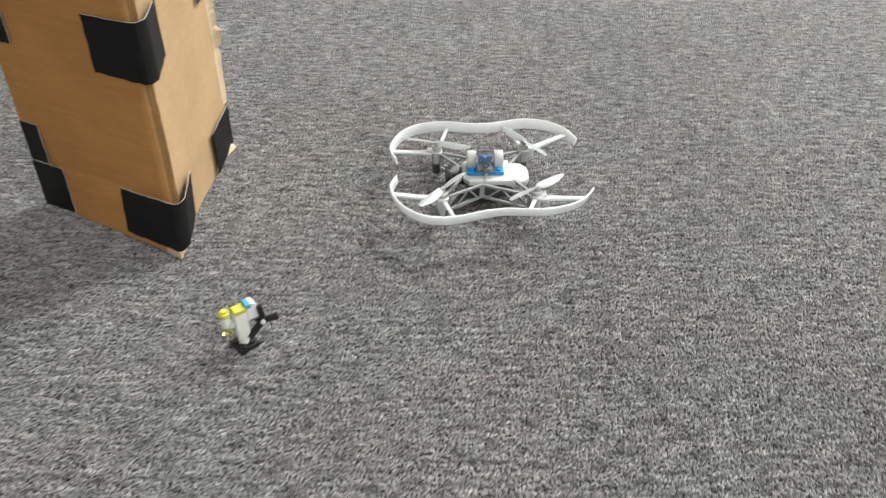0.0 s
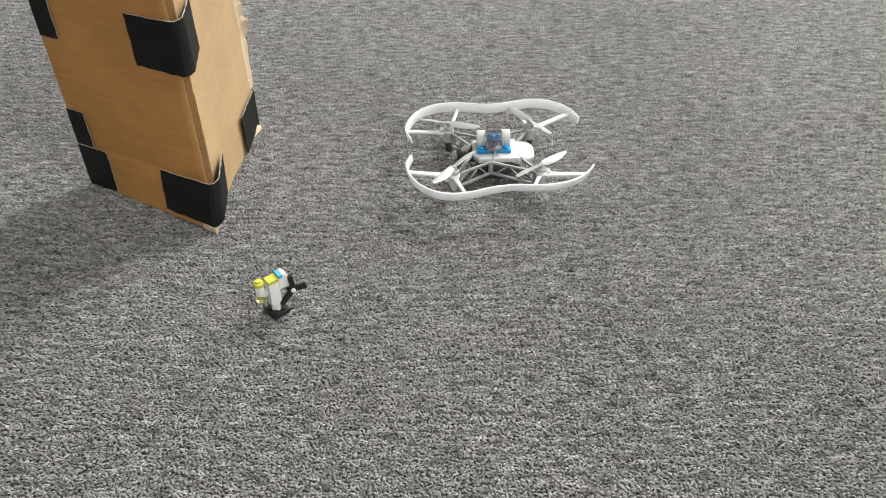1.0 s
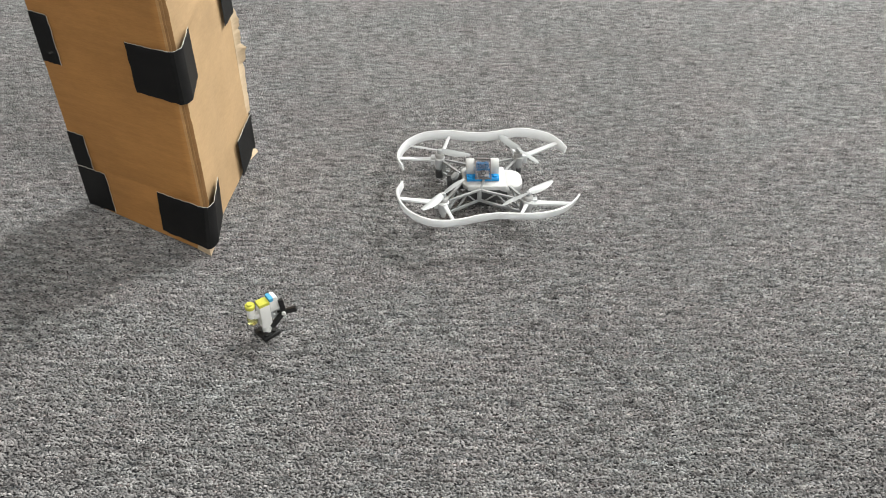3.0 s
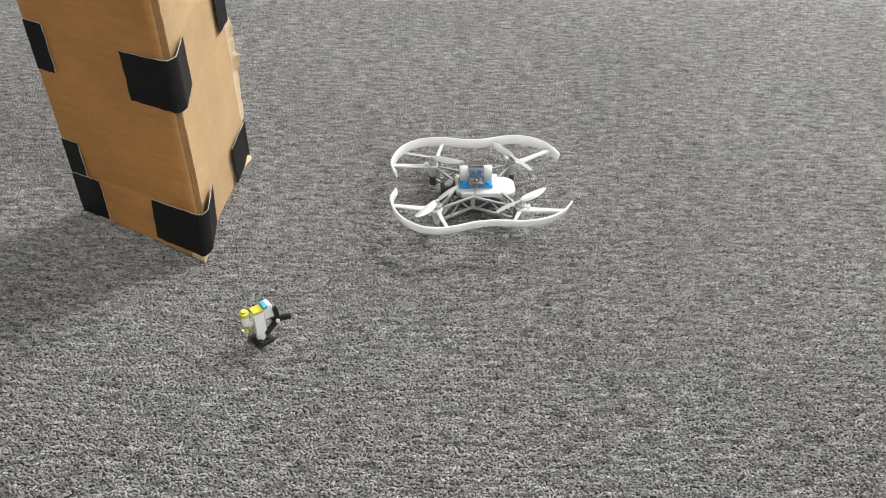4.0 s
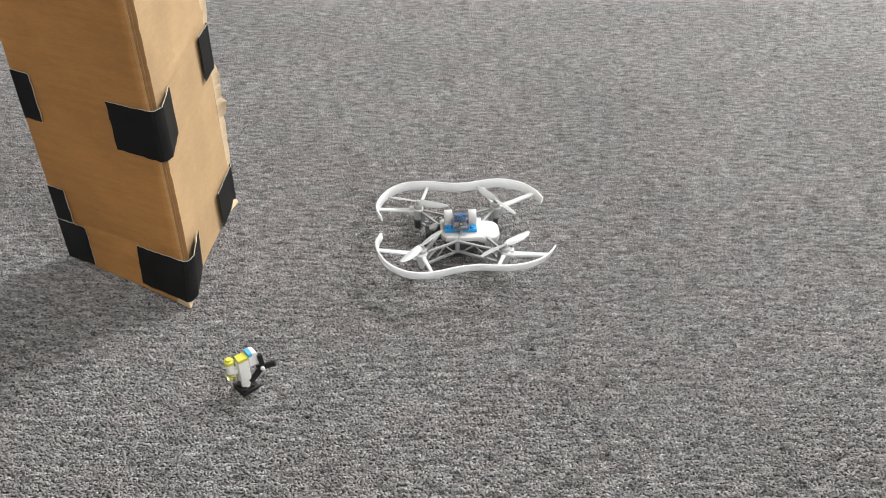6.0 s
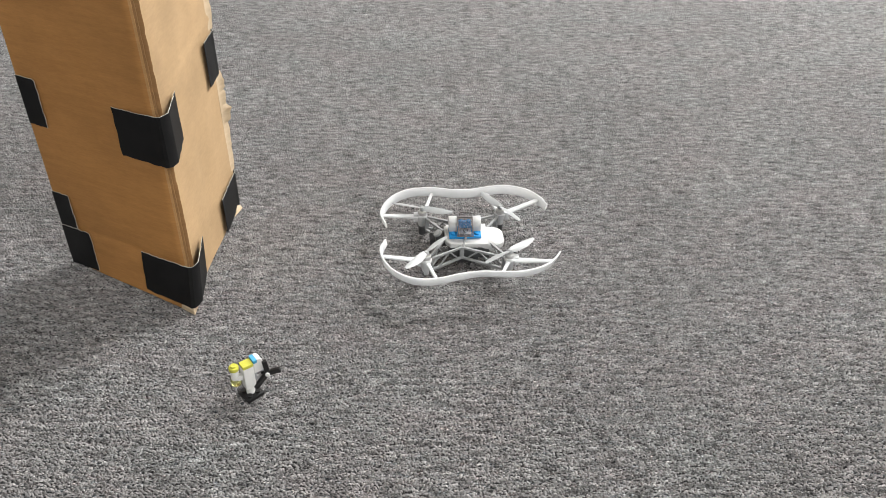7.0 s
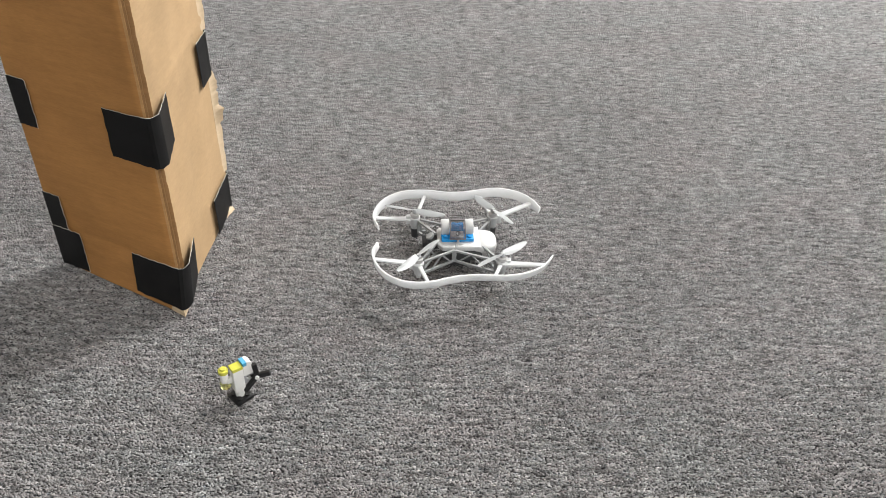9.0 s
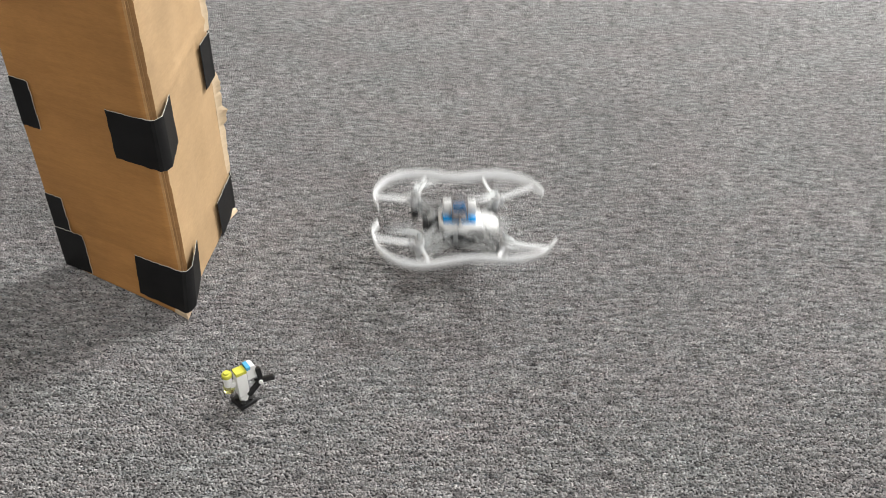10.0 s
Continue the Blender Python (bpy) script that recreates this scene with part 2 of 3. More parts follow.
# ---- the room ----
PILE = 0.0018


def carpet_pile():
    """Loops of yarn in rows along x, on the stretch of floor round the things."""
    rng = np.random.default_rng(4)
    xs, rows, sizes = [], [], []
    y = 0.34
    while y < 1.56:
        # the far loops are slightly coarser
        size = 1.0 + 0.08 * min(1.0, max(0.0, (y - 0.75) / 0.5))
        half = 0.31 + 0.44 * (y - 0.34)
        line = np.arange(-half, half, 0.0023 * size)
        xs.append(line)
        rows.append(np.full(len(line), y))
        sizes.append(np.full(len(line), size))
        y += 0.0025 * size
    size = np.concatenate(sizes)
    x, y = np.concatenate(xs), np.concatenate(rows)
    count = len(x)
    x = x + rng.uniform(-0.0010, 0.0010, count)
    y = y + rng.uniform(-0.0009, 0.0009, count)
    turn = rng.normal(0, 0.62, count)
    length = size * rng.uniform(0.0012, 0.0021, count)
    height = rng.uniform(0.55, 1.25, count) * PILE
    thick = size * rng.uniform(0.0005, 0.00085, count)
    lean = rng.normal(0, 0.0005, (2, count))
    t = np.array([-1.0, -0.45, 0.45, 1.0])
    rise = np.array([-0.15, 0.95, 0.95, -0.15])
    side = np.array([-1.0, 0.0, 1.0])
    drop = np.array([-0.9, 0.25, -0.9])
    cu, su = np.cos(turn)[:, None, None], np.sin(turn)[:, None, None]
    along = length[:, None, None] * t[None, :, None]
    across = thick[:, None, None] * side[None, None, :] * np.ones((1, 4, 1))
    px = x[:, None, None] + cu * along - su * across + lean[0][:, None, None] * np.maximum(rise, 0)[None, :, None]
    py = y[:, None, None] + su * along + cu * across + lean[1][:, None, None] * np.maximum(rise, 0)[None, :, None]
    pz = -PILE + height[:, None, None] * rise[None, :, None] + thick[:, None, None] * drop[None, None, :] * np.ones((1, 4, 1))
    co = np.stack([px, py, pz], axis=-1).reshape(-1, 3)
    quads = []
    for i in range(3):
        for j in range(2):
            a = i * 3 + j
            quads.append((a, a + 3, a + 4, a + 1))
    faces = (np.arange(count)[:, None, None] * 12 + np.array(quads)[None]).reshape(-1, 4)
    me = bpy.data.meshes.new("carpet_pile")
    me.vertices.add(len(co))
    me.vertices.foreach_set("co", co.astype(np.float32).ravel())
    me.loops.add(faces.size)
    me.loops.foreach_set("vertex_index", faces.astype(np.int32).ravel())
    me.polygons.add(len(faces))
    me.polygons.foreach_set("loop_start", np.arange(0, faces.size, 4, dtype=np.int32))
    me.update(calc_edges=True)
    me.validate()
    me.polygons.foreach_set("use_smooth", np.ones(len(faces), dtype=bool))
    me.materials.append(YARN)
    tagged(new("carpet_pile", me), "grey heathered carpet yarn loops", "carpet pile", kind="stuff")


def room():
    carpet_pile()
    bm = bmesh.new()
    box(bm, (-3.2, -6.2, -0.05), (3.2, 4.4, -PILE))
    tagged(part("floor", bm, CARPET), "grey heathered loop-pile office carpet floor", "carpet", kind="structure")
    bm = bmesh.new()
    box(bm, (-3.35, -6.35, CEILING), (3.35, 4.55, CEILING + 0.1))
    tagged(part("ceiling", bm, WALL), "plain white office ceiling", "ceiling", kind="structure")
    for name, lo, hi in (("wall_west", (-3.35, -6.2, -0.05), (-3.2, 4.4, CEILING)), ("wall_east", (3.2, -6.2, -0.05), (3.35, 4.4, CEILING)),
                         ("wall_south", (-3.35, -6.35, -0.05), (3.35, -6.2, CEILING)), ("wall_north", (-3.35, 4.4, -0.05), (3.35, 4.55, CEILING))):
        bm = bmesh.new()
        box(bm, lo, hi)
        tagged(part(name, bm, WALL), "plain off-white painted office wall", "wall", kind="structure")
    for px, py, _ in PANELS:
        light = tagged(new("ceiling_light"), "white flush ceiling light panel, switched on", "ceiling light", "ceiling light panels")
        light.matrix_basis = pose(px, py, CEILING)
        bm = bmesh.new()
        for lo, hi in (((-0.61, -0.61, -0.04), (-0.585, 0.61, 0)), ((0.585, -0.61, -0.04), (0.61, 0.61, 0)),
                       ((-0.585, -0.61, -0.04), (0.585, -0.585, 0)), ((-0.585, 0.585, -0.04), (0.585, 0.61, 0))):
            box(bm, lo, hi)
        part("frame", bm, METAL, light)
        bm = bmesh.new()
        box(bm, (-0.585, -0.585, -0.03), (0.585, 0.585, -0.02))
        part("diffuser", bm, GLOW, light, "glowing white diffuser")


room()

# ---- the cardboard pylon: three panels, taped at the corners ----
FRONT, LEFT, RIGHT = Vector((-0.2240, 0.6562)), Vector((-0.3669, 0.7219)), Vector((-0.2249, 0.8299))
PYLON_TOP = 1.10
MID = (FRONT + LEFT + RIGHT) / 3


def outward(a, b):
    n = Vector(((b - a).y, -(b - a).x)).normalized()
    return n if n.dot(a - MID) > 0 else -n


def flare(z):
    """Below its crease the board is splayed outwards at the front corner."""
    return 0.0105 * max(0.0, 1 - z / 0.048)


TOE = Vector((-0.12, -0.99))


def panel(name, a, b, mat, parent, thick=0.004, inset=0.0, start=0.0, stop=1.0, ragged=0.0, corner=False, crease=0.0, tapered=False, label=""):
    n, way = outward(a, b), (b - a)
    rows = []
    heights = [0.0, 0.004, 0.010, 0.018, 0.03, 0.040, 0.046, 0.048, 0.050, 0.056] + [0.07 + 0.005 * i for i in range(int((PYLON_TOP - 0.07) / 0.005) + 1)]
    for z in heights:
        row = []
        for i in range(33):
            u = start + (stop - start) * (i / 32) ** 1.5
            p = a + way * u - n * (inset * (1 - u) if tapered else inset)
            bow = 0.0006 * noise.noise(Vector((p.x * 18, p.y * 18, z * 11)))
            if crease:
                bow -= crease * math.exp(-((z - 0.048) / 0.0022) ** 2)
            if tapered:
                bow += 0.0011 * math.exp(-((z - 0.192 - 0.024 * u) / 0.0035) ** 2) + 0.0010 * noise.noise(Vector((u * 4, z * 16, 7.0)))
            if corner or tapered:
                p = p + TOE * flare(z) * (1 - u)
            if corner and u * way.length < 0.012:
                bow -= 0.0052 * (1 - u * way.length / 0.012) ** 1.3
            if corner and i == 0:
                p = p + way.normalized() * 0.0014 * abs(noise.noise(Vector((z * 330, thick * 900, 2.0))))
            if ragged and i > 29:
                p = p + way.normalized() * ragged * (i - 29) / 3 * noise.noise(Vector((z * 130, 3.1, z * 37)))
            p = p + n * bow
            row.append((p.x, p.y, z))
        rows.append(row)
    bm = sheet(bmesh.new(), rows)
    for f in bm.faces:
        f.normal_update()
        if f.normal.xy.dot(n) < 0:
            f.normal_flip()
    bmesh.ops.solidify(bm, geom=list(bm.faces), thickness=thick)
    return part(name, bm, mat, parent, label, smooth=True)


def wrap(corner, a, b, reach_a, reach_b, z0, z1, parent, seed, lift=0.0016, fold=0.007, dip=0.0, sink=0.0):
    """Tape round a corner: from reach_a along the face to a, over the corner, to reach_b along the face to b."""
    rng = random.Random(seed)
    na, nb = outward(corner, a), outward(corner, b)
    da, db = (a - corner).normalized(), (b - corner).normalized()
    mid = (na + nb).normalized()
    line = [(corner + da * (reach_a + (fold - reach_a) * i / 10) + na * lift, i / 10) for i in range(11)]
    for k in (0.25, 0.5, 0.75):
        out = (na * (1 - k) + nb * k).normalized()
        line.append((corner + (da * (1 - k) ** 2 + db * k ** 2) * fold * 0.45 + out * lift * 1.3, 1))
    if sink:
        # over the thick cut edge, then taut down to the thinner panel
        edge, end = corner - na * 0.0092 - da * 0.0016, corner + db * reach_b + nb * (lift - sink)
        line += [(edge.lerp(end, i / 10), 1 - i / 10) for i in range(11)]
    else:
        line += [(corner + db * (fold + (reach_b - fold) * i / 10) + nb * lift, 1 - i / 10) for i in range(11)]
    count = len(line)
    low = [z0 + rng.uniform(-0.0005, 0.0005) for _ in line]
    high = [z1 + rng.uniform(-0.0005, 0.0005) - dip * e ** 2 for _, e in line]
    rows = []
    for k in range(7):
        row = []
        for i, (p, e) in enumerate(line):
            z = low[i] + (high[i] - low[i]) * k / 6
            q = p + TOE * (flare(z) if corner == FRONT else 0) * max(0.0, 1 - (p - corner).length / 0.16)
            edge = rng.uniform(-0.0006, 0.0006) if i in (0, count - 1) else 0
            q = q + (da if i < count / 2 else db) * edge
            row.append(Vector((q.x, q.y, z)))
        rows.append(row)
    bm = thicken(sheet(bmesh.new(), rows), 0.0003)
    tape = part("tape_patch", bm, TAPE, parent, "black adhesive tape folded round the corner", smooth=True)
    rim = bmesh.new()
    top = [(q, q + Vector((0, 0, rng.uniform(0.0002, 0.0006)))) for q in rows[-1]]
    for (p, q), (r, s) in zip(top, top[1:]):
        rim.faces.new([rim.verts.new(x) for x in (p, r, s, q)])
    for col, way in ((0, da),) if corner == LEFT else ():
        side = [(r[col], r[col] + Vector((way.x, way.y, 0)) * rng.uniform(0.0001, 0.0006)) for r in rows]
        for (p, q), (r, s) in zip(side, side[1:]):
            rim.faces.new([rim.verts.new(x) for x in (p, r, s, q)])
    part("torn_edge", thicken(rim, 0.0004), PAPER, tape, "white torn paper edge")
    return tape


def pylon():
    thing = tagged(new("cardboard_pylon"), "brown three-sided cardboard pylon with black-taped corners on the carpet", "cardboard pylon")
    # the front panel runs past the corner, so that its cut edge shows beside the next panel
    panel("outer_liner", FRONT, LEFT, KRAFT, thing, 0.0007, 0.0, 0.040, 1.0, corner=True, crease=0.0008)
    panel("worn_edge_highlight", FRONT, LEFT, KRAFT_WORN_HIGHLIGHT, thing, 0.0006, -0.0003, 0.038, 0.050, corner=True, label="scuffed edge of the board with a painted pale highlight")
    panel("corrugated_core", FRONT, LEFT, CORE, thing, 0.0022, 0.0010, 0.030, 0.98, corner=True, label="brown fluted core showing at the cut edge")
    panel("inner_liner", FRONT, LEFT, CORE, thing, 0.0008, 0.0036, 0.018, 0.96, corner=True)
    panel("side_panel", FRONT, RIGHT, KRAFT_SHEEN, thing, 0.004, 0.0062, 0.078, 1.0, ragged=0.004, tapered=True, label="brown panel with a torn ragged edge, sheen painted in paler")
    panel("back_panel", LEFT, RIGHT, KRAFT, thing, 0.004, 0.0, 0.03, 0.97)
    wrap(FRONT, LEFT, RIGHT, 0.049, 0.049, 0.1525, 0.1975, thing, 1, dip=-0.0015, sink=0.0036, lift=0.0021)
    wrap(FRONT, LEFT, RIGHT, 0.0558, 0.0475, 0.007, 0.0475, thing, 2, sink=0.0036, lift=0.0026)
    wrap(LEFT, FRONT, RIGHT, 0.0225, 0.04, 0.157, 0.203, thing, 3)
    wrap(LEFT, FRONT, RIGHT, 0.0215, 0.04, 0.044, 0.085, thing, 4)
    wrap(LEFT, FRONT, RIGHT, 0.036, 0.04, 0.001, 0.047, thing, 5, lift=0.002)
    wrap(RIGHT, FRONT, LEFT, 0.034, 0.04, 0.158, 0.203, thing, 6, lift=0.0022)
    wrap(RIGHT, FRONT, LEFT, 0.058, 0.04, 0.003, 0.0445, thing, 7, lift=0.0022)
    # torn flaps of liner on the ragged edge, and the splayed toes
    n, way = outward(FRONT, RIGHT), (RIGHT - FRONT).normalized()
    for k, (z0, z1, most) in enumerate(((0.046, 0.078, 0.0025), (0.072, 0.104, 0.0035), (0.103, 0.126, 0.0095), (0.122, 0.140, 0.0050), (0.136, 0.160, 0.0045),
                                        (0.204, 0.235, 0.003), (0.228, 0.262, 0.004), (0.258, 0.300, 0.003))):
        rows = []
        steps = 7
        for i in range(steps + 1):
            u = i / steps
            z = z0 + (z1 - z0) * u
            reach = most * (0.25 + 0.75 * math.sin(math.pi * u) ** 0.7) * (0.6 + 0.9 * abs(noise.noise(Vector((z * 150, k * 5.3, 1.7)))) + 0.25 * noise.noise(Vector((z * 700, k, 4.0))))
            curl = 0.5 + noise.noise(Vector((z * 40, k * 3.1, 9.0)))
            row = []
            for j in range(6):
                t = j / 5
                p = RIGHT + way * (0.003 * t - 0.006 * (1 - t)) + n * (0.0014 * t - 0.0008 + reach * (0.6 + 0.5 * curl) * t * t)
                row.append((p.x, p.y, z ))
            rows.append(row)
        part("torn_flap", thicken(sheet(bmesh.new(), rows), 0.0005), TORN, thing, "pale torn paper flap", smooth=True)
    for corner, tip, a, b in ((FRONT, FRONT + TOE * 0.0128 + Vector((0.001, 0)), FRONT.lerp(LEFT, 0.10) + TOE * 0.0100, FRONT.lerp(RIGHT, 0.05) + TOE * 0.006),
                              (RIGHT, RIGHT + Vector((0.0060, -0.006)), RIGHT.lerp(FRONT, 0.16), RIGHT.lerp(LEFT, 0.08))):
        bm = bmesh.new()
        inner = (a + b) / 2
        sweep(bm, [[Vector((*p.lerp(inner, k), z)) for p in (tip, a, b)] for k, z in ((0.0, 0.0), (0.06, 0.004), (0.45, 0.0075))])
        part("corner_toe", bm, TORN, thing, "pale worn cardboard toe")


pylon()

# ---- the drone: drawn about its own middle, nose along +x ----
DRONE = (0.0265, 0.7438, 0.0, 0, 0, 4.0)
MOTORS = [(-0.040, -0.0390, 50), (0.0412, -0.0390, 37), (-0.0415, 0.0380, -17), (0.0400, 0.0385, -58)]
HUB = 0.0355
LOW = pose(0, 0, -0.005)
GUARD = [(-79, 15, 31), (-83.5, 31, 31), (-80, 49, 31), (-71, 65, 31), (-57, 76, 31), (-42, 79.5, 31), (-27, 78.5, 31.5), (-8, 73.5, 32), (10, 71.5, 33),
         (28, 74, 34), (44, 75.5, 35), (60, 72, 35), (73, 64.5, 34.5), (82, 54, 33.5), (89, 42, 32.5)]


def guard(thing, side):
    """One bumper: a ribbon that leans outwards, round both rotors."""
    reach = 0.955 if side > 0 else 1.0
    line = [Vector((x / 1000, side * reach * y / 1000, z / 1000)) for x, y, z in spline(GUARD, 6)]
    sections = []
    for i, p in enumerate(line):
        way = (line[min(i + 1, len(line) - 1)] - line[max(i - 1, 0)]).normalized()
        out = Vector((way.y, -way.x, 0)).normalized()
        if out.dot(Vector((p.x * 0.55, p.y, 0))) < 0:
            out = -out
        end = min(1.0, 0.75 + i / 8 * 0.25, 0.72 + (len(line) - 1 - i) / 5 * 0.28)
        up = (Vector((0, 0, 1)) + out * (0.32 if p.x > 0 else 0.22)).normalized()
        face = way.cross(up).normalized()
        w, t = 0.0048 * end, 0.0009
        sections.append([p + up * a * w + face * b * t for a, b in ((-1, -0.6), (-0.85, -1), (0.85, -1), (1, -0.6), (1, 0.6), (0.85, 1), (-0.85, 1), (-1, 0.6))])
    return part("bumper", sweep(bmesh.new(), sections), BUMPER_LIFTED, thing, "curved white plastic rotor bumper", smooth=True)


def strut(bm, a, b, w0, w1, h):
    a, b = Vector(a), Vector(b)
    way = (b - a).normalized()
    side = way.cross(Vector((0, 0, 1))).normalized()
    up = side.cross(way)
    secs = []
    for k in range(7):
        t = k / 6
        p = a.lerp(b, t)
        w = (w0 + (w1 - w0) * t) / 2 * (1 + 0.25 * (2 * t - 1) ** 4)
        secs.append([p + side * x * w + up * y * h / 2 for x, y in ((-1, -0.6), (-0.6, -1), (0.6, -1), (1, -0.6), (1, 0.6), (0.6, 1), (-0.6, 1), (-1, 0.6))])
    return sweep(bm, secs)


def propeller(thing, x, y, turn, hand):
    bm = bmesh.new()
    tube(bm, -0.003, 0.0012, 0.0026, 0.0022, sides=16, bevel=0.0004)
    for flip in (0, 180):
        m = pose(0, 0, 0, 0, 0, flip)
        secs = []
        for k in range(11):
            t = k / 10
            r = 0.0018 + 0.0304 * t
            chord = 0.0022 + 0.0058 * math.sin(math.pi * min(1, t * 0.78 + 0.18)) ** 0.8 * (1 if t < 0.93 else 0.75)
            pitch = hand * radians(26 - 16 * t)
            sweepback = -0.0010 * hand * math.sin(math.pi * t)
            sec = []
            for a, b in ((-0.5, 0), (-0.2, 1), (0.2, 1), (0.5, 0), (0.2, -0.6), (-0.2, -0.6)):
                u, v = a * chord + sweepback, b * 0.0005
                sec.append(m @ Vector((r, u * math.cos(pitch) - v * math.sin(pitch), u * math.sin(pitch) + v * math.cos(pitch))))
            secs.append(sec)
        sweep(bm, secs)
    return part("propeller", bm, BLADE, thing, "pale grey two-bladed propeller", smooth=True, at=pose(x, y, HUB, 0, 0, turn))


def drone():
    thing = tagged(new("quadcopter_drone"), "small white quadcopter drone with curved bumpers, lifting off the carpet", "drone")
    thing.matrix_basis = pose(*DRONE)
    props = []
    for side in (-1, 1):
        guard(thing, side)
    for x, y, turn in MOTORS:
        sx, sy = math.copysign(1, x), math.copysign(1, y)
        bm = bmesh.new()
        tube(bm, 0.003 if sy > 0 else 0.0085, 0.0135, 0.0038 if sy > 0 else 0.0024, 0.0042 if sy > 0 else 0.0030, pose(x, y, 0), 20, 0.0006)
        part("motor_foot", bm, DARK if sy > 0 else BUMPER_LIFTED, thing, "dark motor foot" if sy > 0 else "white motor foot", smooth=True)
        bm = bmesh.new()
        tube(bm, 0.024, 0.0318, 0.0046, 0.0046, pose(x, y, 0), 24, 0.0006)
        part("motor", bm, STEEL, thing, "grey metal motor can", smooth=True)
        # white clip that holds the bumper on the motor mount
        bm = bmesh.new()
        tube(bm, 0.0120, 0.0280, 0.0032, 0.0062, pose(x + sx * 0.0006, y + sy * 0.0006, 0), 24, 0.0012)
        box(bm, (x - 0.0042 if sx > 0 else x - 0.009, y - 0.003, 0.020), (x + 0.009 if sx > 0 else x + 0.0042, y + 0.003, 0.029), None, 0.001)
        part("motor_mount", bm, BUMPER_LIFTED, thing, smooth=True)
        reach = 0.955 if sy > 0 else 1.0
        ends = ((-0.0825, sy * reach * 0.036, 0.029), (-0.030, sy * reach * 0.0785, 0.029)) if sx < 0 else ((0.0810, sy * reach * 0.0550, 0.033), (0.029, sy * reach * 0.0735, 0.031))
        for k, end in enumerate(ends):
            bm = bmesh.new()
            start = Vector((x, y, 0.025)) + (Vector(end) - Vector((x, y, end[2]))).normalized() * 0.005
            strut(bm, start, end, 0.0068 if k == 0 else 0.0036, (0.0046 if sx > 0 else 0.0032) if k == 0 else 0.0028, 0.0026)
            part("bumper_strut", bm, BUMPER_LIFTED, thing, smooth=True)
        # trussed arms from the belly and the end of the body to the motor
        for foot in ((-0.004, sy * 0.0205), (sx * 0.021, sy * 0.008)):
            out = Vector((x, y, 0)) - Vector((*foot, 0))
            near, far = Vector((*foot, 0)), Vector((x, y, 0)) - out.normalized() * 0.0065
            bm = bmesh.new()
            bar(bm, near + Vector((0, 0, 0.0265)), far + Vector((0, 0, 0.0255)), 0.0022, 0.0022)
            bar(bm, near + Vector((0, 0, 0.0145)), far + Vector((0, 0, 0.0115)), 0.0022, 0.0026)
            mid_a, mid_b = near.lerp(far, 0.42), near.lerp(far, 0.75)
            bar(bm, mid_a + Vector((0, 0, 0.0260)), near.lerp(far, 0.12) + Vector((0, 0, 0.0145)), 0.0014, 0.0014)
            bar(bm, mid_a + Vector((0, 0, 0.0260)), mid_b + Vector((0, 0, 0.0130)), 0.0014, 0.0014)
            bar(bm, far + Vector((0, 0, 0.0255)), far + Vector((0, 0, 0.0105)), 0.0022, 0.0022)
            part("arm", bm, GREY, thing, "grey plastic truss arm")
        props.append((propeller(thing, x, y, turn, -sx * sy), x, y, turn, sx * sy))
    for sy in (-1, 1):
        bm = bmesh.new()
        bar(bm, (-0.004, sy * 0.0205, 0.0275), (-0.004, sy * 0.0205, 0.0135), 0.0042, 0.0036)
        part("side_post", bm, GREY, thing, "grey plastic post between the arms")
    # body
    bm = bmesh.new()
    box(bm, (-0.0165, -0.0172, 0.0160), (0.0245, 0.0150, 0.0288), None, 0.0015)
    part("battery_tray", bm, TRAY, thing, "dark grey battery tray", smooth=True, at=LOW)
    bm = bmesh.new()
    box(bm, (-0.011, -0.010, 0.005), (0.014, 0.010, 0.0175), None, 0.0015)
    part("belly_pod", bm, DARK, thing, "dark sensor pod on which it rests", smooth=True, at=LOW)
    bm = bmesh.new()
    plan = [(-0.0200, -0.0120), (-0.0150, -0.0185), (0.0225, -0.0185), (0.0225, 0.0160), (-0.0170, 0.0160), (-0.0200, 0.0130)]
    middle = Vector((0.001, -0.001))
    sweep(bm, [[Vector((*Vector(p).lerp(middle, k), z)) for p in plan] for k, z in ((0.04, 0.0290), (0.0, 0.0296), (0.0, 0.0333), (0.03, 0.0341), (0.09, 0.0345))])
    part("top_shell", bm, WHITE_DIMMED, thing, smooth=True, at=LOW)
    bm = bmesh.new()
    secs = []
    for z, k in ((0.0220, 0.86), (0.025, 0.97), (0.028, 1.0), (0.0308, 0.96), (0.0324, 0.84), (0.0330, 0.4)):
        secs.append([Vector((0.0235 + 0.0165 * k * math.copysign(abs(math.cos(a)) ** 0.7, math.cos(a)), -0.0010 + 0.0165 * k * math.copysign(abs(math.sin(a)) ** 0.7, math.sin(a)), z)) for a in [2 * math.pi * i / 36 for i in range(36)]])
    part("nose", sweep(bm, secs), WHITE_DIMMED, thing, "rounded white nose cover", smooth=True, at=LOW)
    bm = bmesh.new()
    box(bm, (-0.029, 0.000, 0.0185), (-0.0165, 0.013, 0.0280), None, 0.001)
    box(bm, (-0.0345, 0.008, 0.0125), (-0.022, 0.022, 0.0205), None, 0.0012)
    part("tail_connector", bm, DARK, thing, "dark tail connector block", smooth=True, at=LOW)
    bm = bmesh.new()
    tube(bm, 0, 0.003, 0.0045, m=pose(-0.026, 0.004, 0.0305, 0, -35, 0), bevel=0.0005)
    part("sensor_button", bm, GREY, thing, "round grey button", smooth=True, at=LOW)
    # toy bricks on the shell
    bm = bmesh.new()
    box(bm, (-0.016, -0.0105, 0.0347), (0.016, 0.0075, 0.0382), None, 0.0003)
